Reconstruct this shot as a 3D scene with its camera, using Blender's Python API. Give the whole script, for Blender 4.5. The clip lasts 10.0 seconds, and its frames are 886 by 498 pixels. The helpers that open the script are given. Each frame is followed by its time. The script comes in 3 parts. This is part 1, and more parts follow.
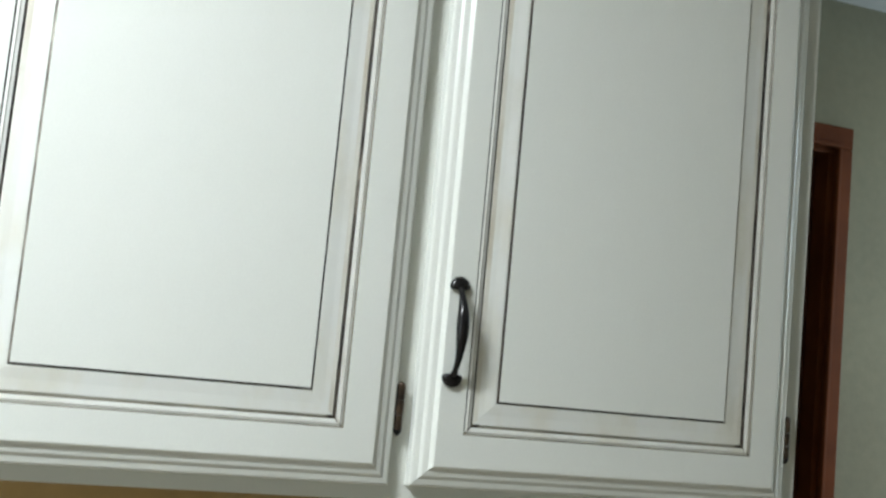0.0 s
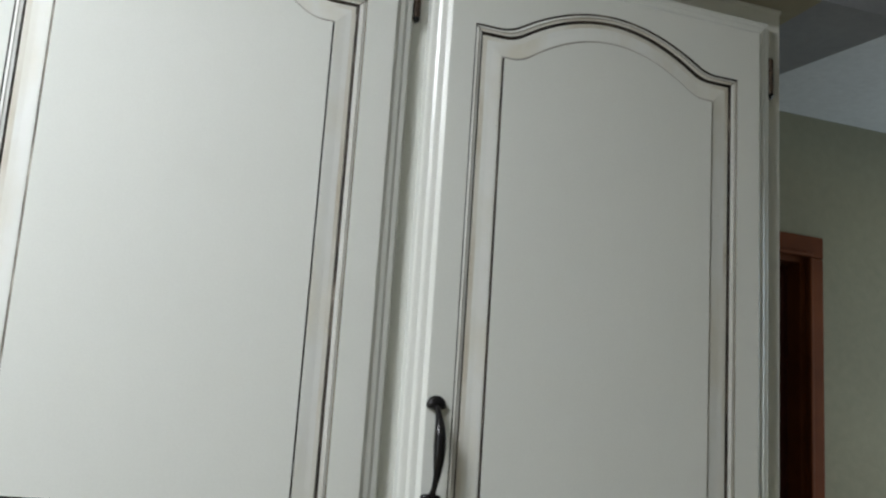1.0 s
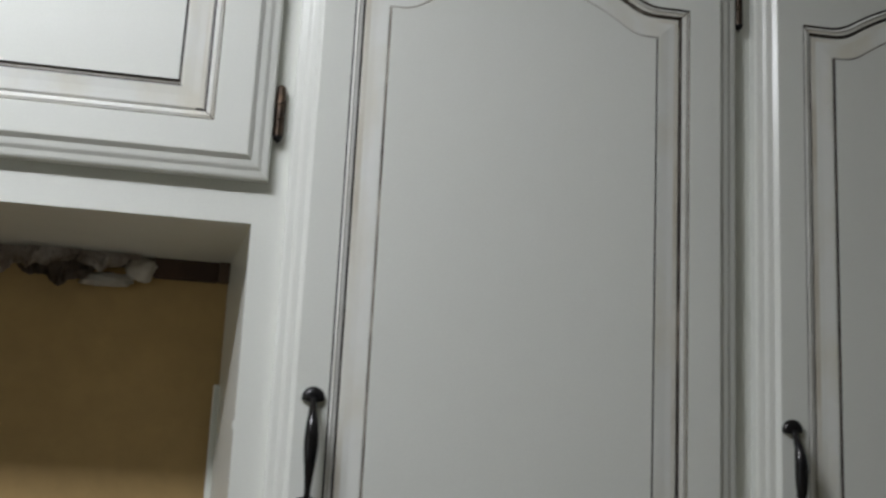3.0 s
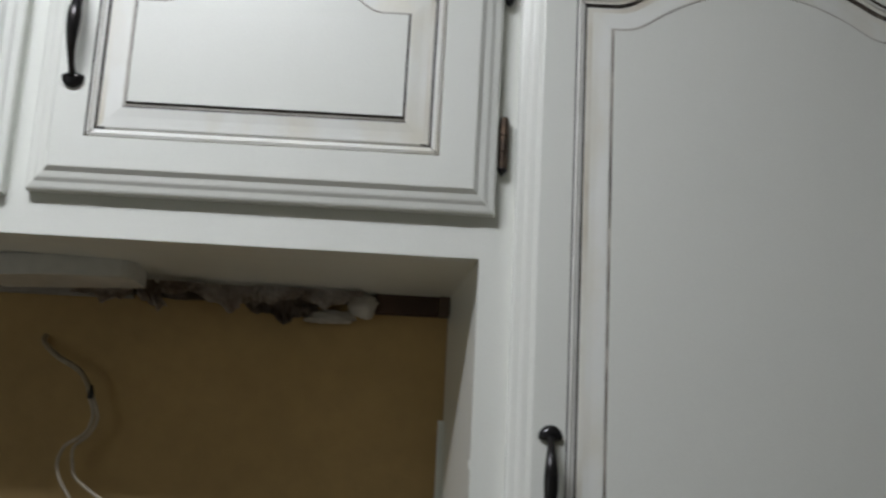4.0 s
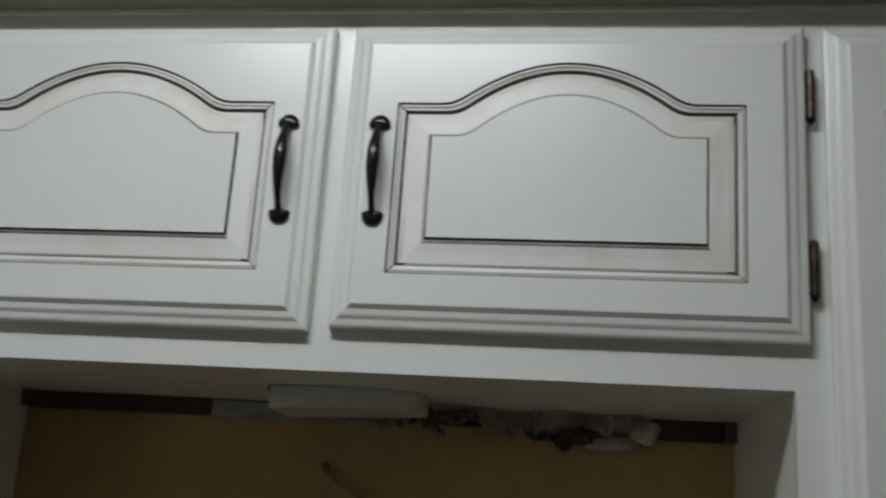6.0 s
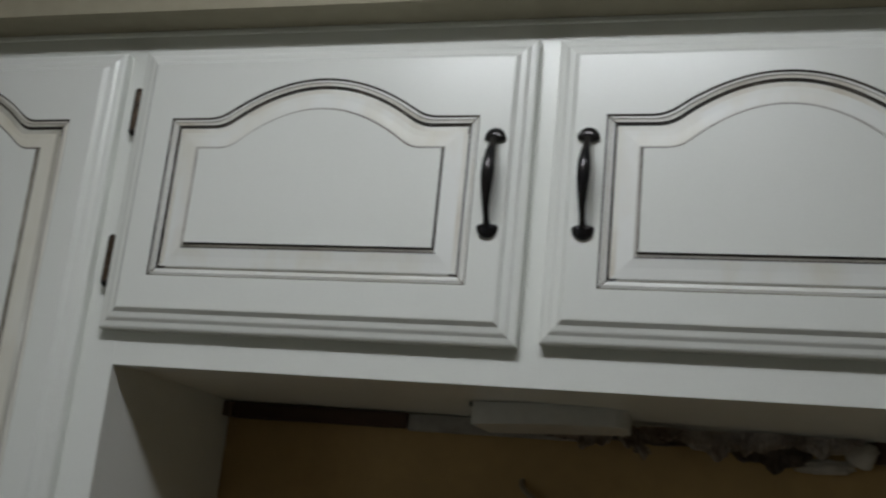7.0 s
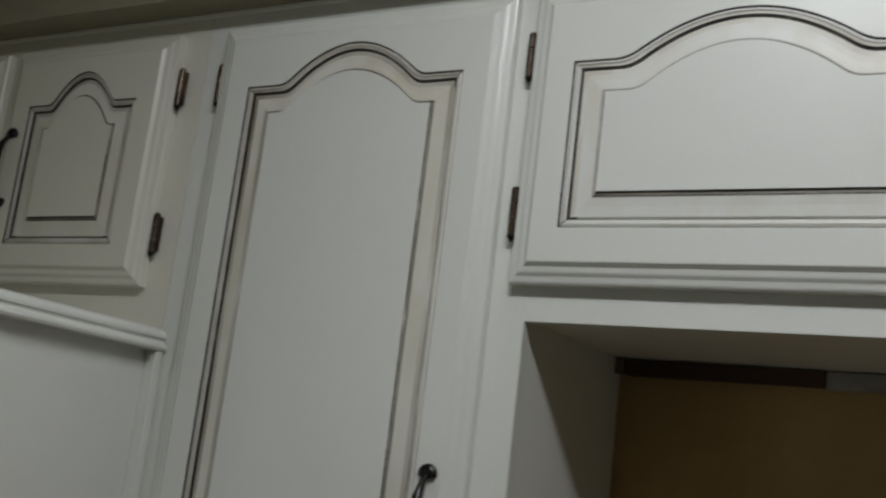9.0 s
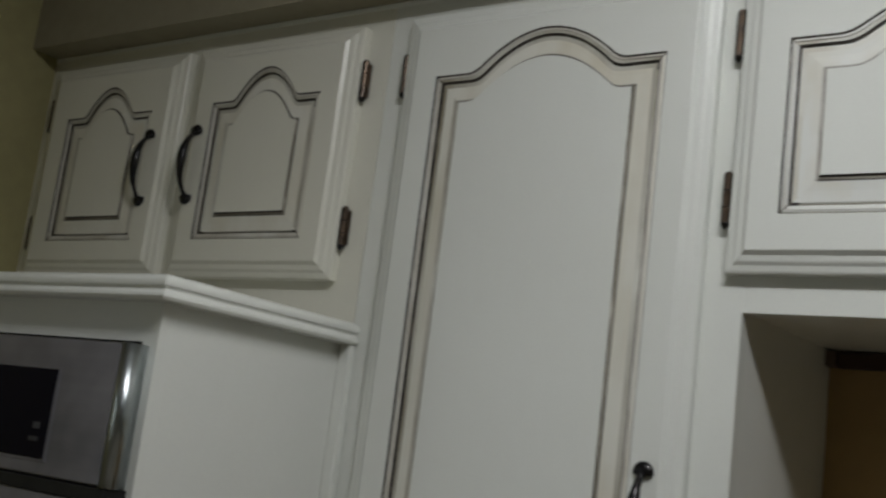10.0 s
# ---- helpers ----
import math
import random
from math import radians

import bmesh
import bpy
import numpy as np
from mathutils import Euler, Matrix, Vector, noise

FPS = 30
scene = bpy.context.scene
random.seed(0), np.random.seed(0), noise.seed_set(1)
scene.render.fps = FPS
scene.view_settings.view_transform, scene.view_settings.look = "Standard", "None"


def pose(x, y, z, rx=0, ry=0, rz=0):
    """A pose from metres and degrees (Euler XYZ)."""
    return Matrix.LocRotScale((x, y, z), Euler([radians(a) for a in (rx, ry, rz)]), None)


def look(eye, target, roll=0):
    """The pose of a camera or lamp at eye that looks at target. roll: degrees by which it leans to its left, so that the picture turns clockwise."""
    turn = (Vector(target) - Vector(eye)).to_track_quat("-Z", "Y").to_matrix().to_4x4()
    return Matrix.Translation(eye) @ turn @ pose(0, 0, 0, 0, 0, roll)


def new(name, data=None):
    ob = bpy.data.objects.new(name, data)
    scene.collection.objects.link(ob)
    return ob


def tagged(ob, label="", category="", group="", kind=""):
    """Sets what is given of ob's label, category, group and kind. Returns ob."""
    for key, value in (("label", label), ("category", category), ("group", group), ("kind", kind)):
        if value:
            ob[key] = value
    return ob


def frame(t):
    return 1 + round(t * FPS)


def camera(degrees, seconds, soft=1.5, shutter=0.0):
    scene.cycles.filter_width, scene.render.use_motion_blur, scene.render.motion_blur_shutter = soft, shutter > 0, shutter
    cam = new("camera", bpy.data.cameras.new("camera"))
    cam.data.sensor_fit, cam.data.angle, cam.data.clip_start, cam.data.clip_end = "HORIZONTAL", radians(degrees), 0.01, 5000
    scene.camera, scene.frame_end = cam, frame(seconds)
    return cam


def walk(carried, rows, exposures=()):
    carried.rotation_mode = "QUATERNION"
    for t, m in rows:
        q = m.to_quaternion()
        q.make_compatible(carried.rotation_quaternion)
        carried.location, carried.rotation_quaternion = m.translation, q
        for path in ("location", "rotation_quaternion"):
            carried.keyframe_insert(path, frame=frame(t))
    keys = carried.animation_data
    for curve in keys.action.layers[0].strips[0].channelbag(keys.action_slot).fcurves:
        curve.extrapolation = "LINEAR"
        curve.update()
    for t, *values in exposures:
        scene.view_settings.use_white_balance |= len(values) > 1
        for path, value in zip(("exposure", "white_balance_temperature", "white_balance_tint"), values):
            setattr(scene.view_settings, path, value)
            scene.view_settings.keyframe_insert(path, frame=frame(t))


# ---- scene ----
cam = camera(43.5, 10.0, 2.3, 0.42)

PATH = [
    (0, (0.605, -1.108, 1.44), (1.265, 0.767, 1.661), 5.4),
    (0.5, (0.609, -1.121, 1.454), (1.289, 0.733, 1.772), 4.8),
    (1, (0.608, -1.122, 1.44), (1.273, 0.714, 1.872), 3.8),
    (1.5, (0.59, -1.118, 1.453), (1.151, 0.754, 1.88), 4.6),
    (2, (0.553, -1.089, 1.448), (1.028, 0.793, 1.93), 3.1),
    (2.2, (0.539, -1.081, 1.455), (0.953, 0.813, 1.946), 3.4),
    (3.3, (0.45, -1.062, 1.477), (0.713, 0.886, 1.847), 2.3),
    (3.5, (0.44, -1.05, 1.481), (0.636, 0.904, 1.86), 2.0),
    (4, (0.421, -1.04, 1.489), (0.422, 0.917, 1.902), 2.9),
    (4.5, (0.393, -1.038, 1.492), (0.339, 0.906, 1.959), 3.3),
    (5, (0.361, -1.045, 1.509), (0.269, 0.889, 2.011), 4.1),
    (5.5, (0.316, -1.038, 1.526), (0.145, 0.884, 2.054), 3.8),
    (5.7, (0.298, -1.037, 1.528), (0.086, 0.877, 2.068), 3.4),
    (6.8, (0.238, -1.032, 1.548), (-0.272, 0.828, 2.076), 5.5),
    (7, (0.212, -1.033, 1.542), (-0.33, 0.817, 2.076), 5.5),
    (7.5, (0.16, -1.026, 1.54), (-0.49, 0.791, 2.064), 6.1),
    (8, (0.116, -1.023, 1.536), (-0.64, 0.765, 2.017), 6.7),
    (8.5, (0.073, -1.022, 1.54), (-0.814, 0.719, 1.966), 7.1),
    (9, (0.025, -1.02, 1.537), (-0.937, 0.685, 1.946), 6.9),
    (9.5, (-0.022, -1.037, 1.532), (-1.063, 0.627, 1.916), 6.7),
    (10, (-0.069, -1.039, 1.536), (-1.214, 0.561, 1.898), 7.2),
]
walk(cam, [(t, look(eye, target, roll)) for t, eye, target, roll in PATH],
     [(0, 1.63, 6350, 4), (0.5, 1.34, 6400, 5), (1, 1.12, 6450, 8), (1.5, 0.85, 6500, 9), (2, 0.61, 6500, 9), (3.5, 0.09, 6520, 11), (4.5, -0.13, 6500, 10),
      (5.5, -0.50, 6500, 9), (7, -0.84, 6550, 9), (8, -0.87, 6600, 9), (9, -0.66, 6680, 9), (10, -0.47, 6740, 9)])

# ---- light ----
world = bpy.data.worlds.new("world")
scene.world = world
world.use_nodes = True
wn = world.node_tree.nodes
sky = wn.new("ShaderNodeTexSky")
sky.sky_type, sky.sun_disc = "NISHITA", False
sky.sun_elevation, sky.sun_rotation = radians(35), radians(120)
world.node_tree.links.new(sky.outputs[0], wn["Background"].inputs[0])
wn["Background"].inputs[1].default_value = 0.08

LAMP = (-0.08, -0.73, 2.445)
WINDOW = (3.2, 0.38, 1.74)
FILL_WINDOW = (-1.668, -1.75, 1.50)


def area(name, at, target, sx, sy, power, colour):
    data = bpy.data.lights.new(name, "AREA")
    data.shape, data.size, data.size_y = "RECTANGLE", sx, sy
    data.energy, data.color = power, colour
    ob = new(name, data)
    ob.matrix_world = look(at, target)
    return ob


area("ceiling_light_lamp", LAMP, (LAMP[0], LAMP[1], 0), 0.62, 0.15, 13.5, (0.965, 1.0, 1.055))
area("ceiling_light_glow", (LAMP[0], LAMP[1], LAMP[2] + 0.012), (LAMP[0], LAMP[1], 3.0), 0.62, 0.15, 4, (0.965, 1.0, 1.055))
area("window_daylight", (WINDOW[0] - 0.06, WINDOW[1], WINDOW[2]), (0, WINDOW[1], WINDOW[2]), 0.9, 1.1, 2.5, (0.76, 0.91, 1.0))

# fill light added at an unseen left window to brighten the recess
area("left_fill", (FILL_WINDOW[0] + 0.06, FILL_WINDOW[1], FILL_WINDOW[2]), (0, FILL_WINDOW[1], FILL_WINDOW[2]), 0.9, 1.1, 3.6, (0.90, 0.98, 1.0))


# ---- materials ----
def shader(name, rough=0.5, metal=0.0):
    m = bpy.data.materials.new(name)
    m.use_nodes = True
    nt = m.node_tree
    b = nt.nodes["Principled BSDF"]
    b.inputs["Roughness"].default_value = rough
    b.inputs["Metallic"].default_value = metal
    return m, nt, b


def noise_node(nt, scale, detail=4.0, stretch=(1, 1, 1), rough=0.55):
    co = nt.nodes.new("ShaderNodeTexCoord")
    mp = nt.nodes.new("ShaderNodeMapping")
    mp.inputs["Scale"].default_value = stretch
    nt.links.new(co.outputs["Object"], mp.inputs[0])
    n = nt.nodes.new("ShaderNodeTexNoise")
    n.inputs["Scale"].default_value, n.inputs["Detail"].default_value = scale, detail
    n.inputs["Roughness"].default_value = rough
    nt.links.new(mp.outputs[0], n.inputs["Vector"])
    return n.outputs["Fac"]


def ramp(nt, fac, stops):
    r = nt.nodes.new("ShaderNodeValToRGB")
    els = r.color_ramp.elements
    while len(els) < len(stops):
        els.new(0.5)
    for e, (p, c) in zip(els, stops):
        e.position, e.color = p, (*c, 1)
    nt.links.new(fac, r.inputs[0])
    return r.outputs[0]


def mixed(nt, fac, a, b, how="MIX"):
    m = nt.nodes.new("ShaderNodeMix")
    m.data_type, m.blend_type = "RGBA", how
    if isinstance(fac, float):
        m.inputs[0].default_value = fac
    else:
        nt.links.new(fac, m.inputs[0])
    for sock, v in ((m.inputs[6], a), (m.inputs[7], b)):
        if isinstance(v, tuple):
            sock.default_value = (*v, 1)
        else:
            nt.links.new(v, sock)
    return m.outputs[2]


def bump(nt, b, height, strength, distance):
    n = nt.nodes.new("ShaderNodeBump")
    n.inputs["Strength"].default_value, n.inputs["Distance"].default_value = strength, distance
    nt.links.new(height, n.inputs["Height"])
    nt.links.new(n.outputs[0], b.inputs["Normal"])


def two_scale(name, base, dark, big, fine, rough, bump_strength, bump_scale, bump_dist=0.001, stretch=(1, 1, 1), metal=0.0):
    m, nt, b = shader(name, rough, metal)
    col = mixed(nt, ramp(nt, noise_node(nt, big, 3), [(0.35, (0, 0, 0)), (0.7, (1, 1, 1))]), dark, base)
    grain = ramp(nt, noise_node(nt, fine, 5, stretch), [(0.3, (0.90, 0.90, 0.90)), (0.7, (1.0, 1.0, 1.0))])
    col = mixed(nt, 1.0, col, grain, "MULTIPLY")
    nt.links.new(col, b.inputs["Base Color"])
    bump(nt, b, noise_node(nt, bump_scale, 4, stretch), bump_strength, bump_dist)
    return m


PAINT, CREAM = (0.79, 0.80, 0.752), (0.765, 0.75, 0.66)


def paint_material(name, stretch, rough, col=PAINT):
    m, nt, b = shader(name, rough)
    fine = ramp(nt, noise_node(nt, 55, 3, stretch), [(0.1, (0.986, 0.984, 0.98)), (0.9, (1, 1, 1))])
    col = mixed(nt, 1.0, col, fine, "MULTIPLY")
    grain = ramp(nt, noise_node(nt, 420, 2), [(0.40, (0.982, 0.982, 0.982)), (0.60, (1, 1, 1))])
    col = mixed(nt, 1.0, col, grain, "MULTIPLY")
    nt.links.new(col, b.inputs["Base Color"])
    waves = nt.nodes.new("ShaderNodeMath")
    waves.operation = "MULTIPLY_ADD"
    waves.inputs[1].default_value = 7.0
    nt.links.new(noise_node(nt, 6, 2, (1.6, 1, 0.8)), waves.inputs[0])
    nt.links.new(noise_node(nt, 30, 3, stretch), waves.inputs[2])
    bump(nt, b, waves.outputs[0], 0.055, 0.003)
    return m


mat_paint = paint_material("white_brushed_paint", (0.3, 1, 1), 0.27)
mat_paint_up = paint_material("white_brushed_paint_upright", (1, 1, 0.4), 0.27)

mat_paint_cream = paint_material("cream_brushed_paint", (1, 1, 0.4), 0.30, CREAM)

# cream glaze wiped over the bevels
mat_bevel, nt, b = shader("cream_glazed_bevel", 0.42)
smear = ramp(nt, noise_node(nt, 14, 5, (1, 1, 0.5)), [(0.32, (0.72, 0.695, 0.60)), (0.54, (0.785, 0.79, 0.75))])
nt.links.new(smear, b.inputs["Base Color"])
bump(nt, b, noise_node(nt, 60, 4), 0.12, 0.002)

mat_bevel_warm, nt, b = shader("beige_glazed_bevel", 0.42)
smear = ramp(nt, noise_node(nt, 12, 5, (1, 1, 0.4)), [(0.32, (0.64, 0.60, 0.49)), (0.58, (0.76, 0.745, 0.67))])
nt.links.new(smear, b.inputs["Base Color"])
bump(nt, b, noise_node(nt, 60, 4), 0.12, 0.002)

mat_bead, nt, b = shader("glazed_bead", 0.5)
smear = ramp(nt, noise_node(nt, 18, 5, (1, 1, 0.6)), [(0.25, (0.60, 0.58, 0.53)), (0.6, (0.755, 0.755, 0.72))])
nt.links.new(smear, b.inputs["Base Color"])

mat_smear, nt, b = shader("wiped_beige_glaze", 0.5)
smear = ramp(nt, noise_node(nt, 13, 5, (1, 1, 0.5)), [(0.32, (0.55, 0.495, 0.395)), (0.56, (0.765, 0.755, 0.69))])
nt.links.new(smear, b.inputs["Base Color"])

mat_bead_dark, nt, b = shader("brown_glazed_bead", 0.5)
smear = ramp(nt, noise_node(nt, 18, 5, (1, 1, 0.6)), [(0.3, (0.42, 0.375, 0.31)), (0.65, (0.70, 0.685, 0.63))])
nt.links.new(smear, b.inputs["Base Color"])
mat_smear_dark, nt, b = shader("wiped_brown_glaze", 0.5)
smear = ramp(nt, noise_node(nt, 11, 5, (1, 1, 0.4)), [(0.33, (0.30, 0.265, 0.19)), (0.66, (0.71, 0.70, 0.63))])
nt.links.new(smear, b.inputs["Base Color"])

# umber glaze left in the grooves, uneven along its length
mat_glaze, nt, b = shader("umber_glaze_line", 0.5)
lines = ramp(nt, noise_node(nt, 16, 6, rough=0.7), [(0.45, (0.022, 0.017, 0.013)), (0.60, (0.07, 0.055, 0.042)), (0.74, (0.40, 0.35, 0.28))])
nt.links.new(lines, b.inputs["Base Color"])
mat_glaze_soft, nt, b = shader("wiped_umber_glaze_line", 0.5)
lines = ramp(nt, noise_node(nt, 12, 6, rough=0.7), [(0.34, (0.05, 0.042, 0.034)), (0.50, (0.21, 0.185, 0.15)), (0.66, (0.55, 0.52, 0.45))])
nt.links.new(lines, b.inputs["Base Color"])

mat_glaze_thin, nt, b = shader("thin_umber_glaze", 0.5)
lines = ramp(nt, noise_node(nt, 20, 5), [(0.3, (0.10, 0.088, 0.066)), (0.7, (0.26, 0.235, 0.185))])
nt.links.new(lines, b.inputs["Base Color"])

mat_glaze_faint, nt, b = shader("faint_umber_glaze", 0.5)
lines = ramp(nt, noise_node(nt, 20, 5), [(0.3, (0.36, 0.34, 0.30)), (0.7, (0.60, 0.58, 0.53))])
nt.links.new(lines, b.inputs["Base Color"])

mat_iron = two_scale("black_bronze", (0.020, 0.021, 0.025), (0.030, 0.026, 0.024), 40, 200, 0.24, 0.08, 120, metal=0.6)
mat_hinge = two_scale("aged_bronze", (0.13, 0.088, 0.06), (0.035, 0.026, 0.02), 70, 220, 0.36, 0.2, 150, metal=0.75)
mat_steel = two_scale("brushed_steel", (0.37, 0.36, 0.42), (0.22, 0.215, 0.25), 9, 90, 0.42, 0.10, 70, 0.0006, (0.06, 1, 1), 0.7)
mat_chrome = two_scale("polished_trim", (0.58, 0.62, 0.63), (0.42, 0.46, 0.47), 14, 90, 0.3, 0.03, 60, metal=1.0)
mat_black = two_scale("black_plastic", (0.012, 0.012, 0.013), (0.02, 0.02, 0.02), 20, 90, 0.45, 0.1, 120)
mat_glass = two_scale("dark_display_glass", (0.006, 0.006, 0.012), (0.010, 0.009, 0.017), 5, 40, 0.06, 0.0, 60)
mat_mark = two_scale("display_print", (0.05, 0.05, 0.065), (0.018, 0.018, 0.024), 60, 120, 0.5, 0.0, 60)
mat_wall = two_scale("tan_wall_paint", (0.36, 0.325, 0.235), (0.30, 0.27, 0.19), 2.2, 45, 0.75, 0.25, 90, 0.002)
mat_back = two_scale("ochre_wall_paint", (0.53, 0.358, 0.150), (0.41, 0.275, 0.115), 3.0, 45, 0.7, 0.25, 90, 0.002)
mat_side = two_scale("olive_wall_paint", (0.42, 0.375, 0.185), (0.35, 0.312, 0.15), 2.2, 45, 0.75, 0.25, 90, 0.002)
mat_hall = two_scale("sage_wall_paint", (0.27, 0.265, 0.19), (0.225, 0.22, 0.16), 2.0, 45, 0.8, 0.25, 90, 0.002)
mat_ceiling = two_scale("ceiling_white", (0.72, 0.74, 0.76), (0.66, 0.68, 0.70), 2.0, 60, 0.9, 0.3, 110, 0.002)
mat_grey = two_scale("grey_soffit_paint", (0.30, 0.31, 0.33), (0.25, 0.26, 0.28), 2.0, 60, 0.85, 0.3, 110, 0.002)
mat_floor = two_scale("floor_tile", (0.46, 0.41, 0.34), (0.38, 0.33, 0.27), 3, 40, 0.5, 0.2, 60)
mat_cherry = two_scale("red_stained_wood", (0.16, 0.046, 0.014), (0.10, 0.028, 0.009), 6, 60, 0.6, 0.15, 60, 0.001, (1, 1, 0.06))
mat_door = two_scale("dark_red_door_wood", (0.075, 0.020, 0.012), (0.045, 0.013, 0.009), 5, 60, 0.4, 0.15, 60, 0.001, (1, 1, 0.06))
for m in (mat_cherry, mat_door, mat_glass, mat_black):
    m.node_tree.nodes["Principled BSDF"].inputs["Specular IOR Level"].default_value = 0.25
for m in (mat_glass, mat_cherry):
    m.node_tree.nodes["Principled BSDF"].inputs["Specular IOR Level"].default_value = 0.1
mat_rawwood = two_scale("raw_dark_wood", (0.085, 0.042, 0.026), (0.045, 0.022, 0.014), 9, 80, 0.75, 0.4, 60, 0.002, (0.08, 1, 1))
mat_rawpine = two_scale("raw_pale_wood", (0.15, 0.10, 0.068), (0.095, 0.06, 0.042), 9, 80, 0.75, 0.3, 60, 0.002, (1, 1, 0.1))
mat_torn = two_scale("torn_plasterboard", (0.82, 0.77, 0.73), (0.42, 0.345, 0.30), 30, 90, 0.9, 0.6, 90, 0.004)
# dark board core; on the long edge strip it paints the gap's shadow
mat_core_shade = two_scale("plasterboard_core_and_gap_shade", (0.36, 0.295, 0.25), (0.15, 0.115, 0.092), 40, 110, 0.95, 0.6, 90, 0.004)
mat_foam = two_scale("white_filler", (0.62, 0.59, 0.54), (0.42, 0.38, 0.33), 20, 80, 0.8, 0.5, 80, 0.003)
mat_plastic = two_scale("white_plastic", (0.66, 0.655, 0.62), (0.57, 0.56, 0.53), 8, 60, 0.45, 0.1, 80)
mat_scuffed = two_scale("scuffed_grey_white_paint", (0.42, 0.40, 0.37), (0.26, 0.24, 0.215), 30, 90, 0.6, 0.3, 80, 0.002)
# strands paler than the sheath: light low in the recess put into colour
mat_wire = two_scale("off_white_strand_lit", (0.64, 0.57, 0.47), (0.44, 0.38, 0.29), 30, 120, 0.5, 0.1, 100)
mat_sheath = two_scale("tan_cable_sheath", (0.44, 0.36, 0.25), (0.27, 0.22, 0.15), 30, 120, 0.45, 0.1, 100)
mat_tape = two_scale("black_tape", (0.02, 0.018, 0.017), (0.035, 0.03, 0.028), 30, 120, 0.5, 0.1, 100)


# ---- shaping helpers ----
def mesh_of(name, bm, mats, smooth=False):
    me = bpy.data.meshes.new(name)
    bmesh.ops.recalc_face_normals(bm, faces=bm.faces[:])
    bm.to_mesh(me)
    bm.free()
    for m in mats if isinstance(mats, (list, tuple)) else [mats]:
        me.materials.append(m)
    if smooth:
        me.polygons.foreach_set("use_smooth", [True] * len(me.polygons))
    return me


def part(name, bm, material, parent=None, label="", smooth=False):
    ob = new(name, mesh_of(name, bm, material, smooth))
    if parent:
        ob.parent = parent
    if label:
        tagged(ob, label)
    return ob


def thing(name, label, category, group="", kind="", at=(0, 0, 0)):
    ob = new(name)
    ob.location = at
    ob.empty_display_size = 0.05
    return tagged(ob, label, category, group, kind)


def box(bm, x0, x1, y0, y1, z0, z1, bevel=0.0, mat=0):
    vs = [bm.verts.new(p) for p in ((x0, y0, z0), (x1, y0, z0), (x1, y1, z0), (x0, y1, z0), (x0, y0, z1), (x1, y0, z1), (x1, y1, z1), (x0, y1, z1))]
    fs = [bm.faces.new([vs[i] for i in f]) for f in ((3, 2, 1, 0), (4, 5, 6, 7), (0, 1, 5, 4), (1, 2, 6, 5), (2, 3, 7, 6), (3, 0, 4, 7))]
    for f in fs:
        f.material_index = mat
    if bevel:
        es = list({e for f in fs for e in f.edges})
        bmesh.ops.bevel(bm, geom=es, offset=bevel, segments=2, profile=0.5, affect="EDGES")
    return bm


def boxed(*a, **k):
    return box(bmesh.new(), *a, **k)


def prism(plan, z0, z1):
    """An upright block on a plan polygon."""
    bm = bmesh.new()
    lo = [bm.verts.new((x, y, z0)) for x, y in plan]
    hi = [bm.verts.new((x, y, z1)) for x, y in plan]
    bm.faces.new(lo[::-1])
    bm.faces.new(hi)
    n = len(plan)
    for i in range(n):
        bm.faces.new((lo[i], lo[(i + 1) % n], hi[(i + 1) % n], hi[i]))
    return bm


def sweep(bm, path, radius, sides=10, flat=1.0):
    """A tube along a path; radius is a number or a function of 0..1."""
    rings = []
    n = len(path)
    path = [Vector(p) for p in path]
    for i, p in enumerate(path):
        d = (path[min(i + 1, n - 1)] - path[max(i - 1, 0)]).normalized()
        side = d.cross(Vector((0, 1, 0.01))).normalized()
        up = side.cross(d)
        r = radius(i / (n - 1)) if callable(radius) else radius
        rings.append([bm.verts.new(p + side * math.cos(a) * r + up * math.sin(a) * r * flat) for a in [2 * math.pi * k / sides for k in range(sides)]])
    for a, c in zip(rings, rings[1:]):
        for k in range(sides):
            bm.faces.new((a[k], a[(k + 1) % sides], c[(k + 1) % sides], c[k]))
    bm.faces.new(rings[0][::-1])
    bm.faces.new(rings[-1])


def spline(points, steps=8):
    """A smooth line through the points."""
    pts = [Vector(p) for p in points]
    pts = [pts[0]] + pts + [pts[-1]]
    out = []
    for i in range(1, len(pts) - 2):
        p0, p1, p2, p3 = pts[i - 1:i + 3]
        for k in range(steps):
            t = k / steps
            out.append(0.5 * (2 * p1 + (p2 - p0) * t + (2 * p0 - 5 * p1 + 4 * p2 - p3) * t * t + (3 * p1 - p0 - 3 * p2 + p3) * t ** 3))
    out.append(pts[-2])
    return out


# ---- cabinet doors ----
FACE, FRAME_Y, BACK_Y = 0.0, 0.0235, 0.298
TOP_LINE = 1.983          # shoulders of the arched groove
DOOR_TOP = 2.074
SIDE_N, TOP_N = 8, 56


def arch(u, flat):
    """Height 0..1 of the cathedral curve at u in 0..1; flat: the level shoulder's share."""
    s = min(u, 1 - u)
    if s < flat:
        return 0.0
    full = 0.5 - flat
    turn = 0.812 * full
    if s < 0.5 - turn:
        return (1 - 0.812) * ((s - flat) / (full - turn)) ** 2
    return 1 - 0.812 * ((0.5 - s) / turn) ** 2


def steps(length, n):
    """Shares 0..1 along a side, n of them, with short steps at both corners."""
    e, c = 0.0011 / length, 0.0075 / length
    return [0.0, e] + [c + (1 - 2 * c) * i / (n - 4) for i in range(n - 3)] + [1 - e]


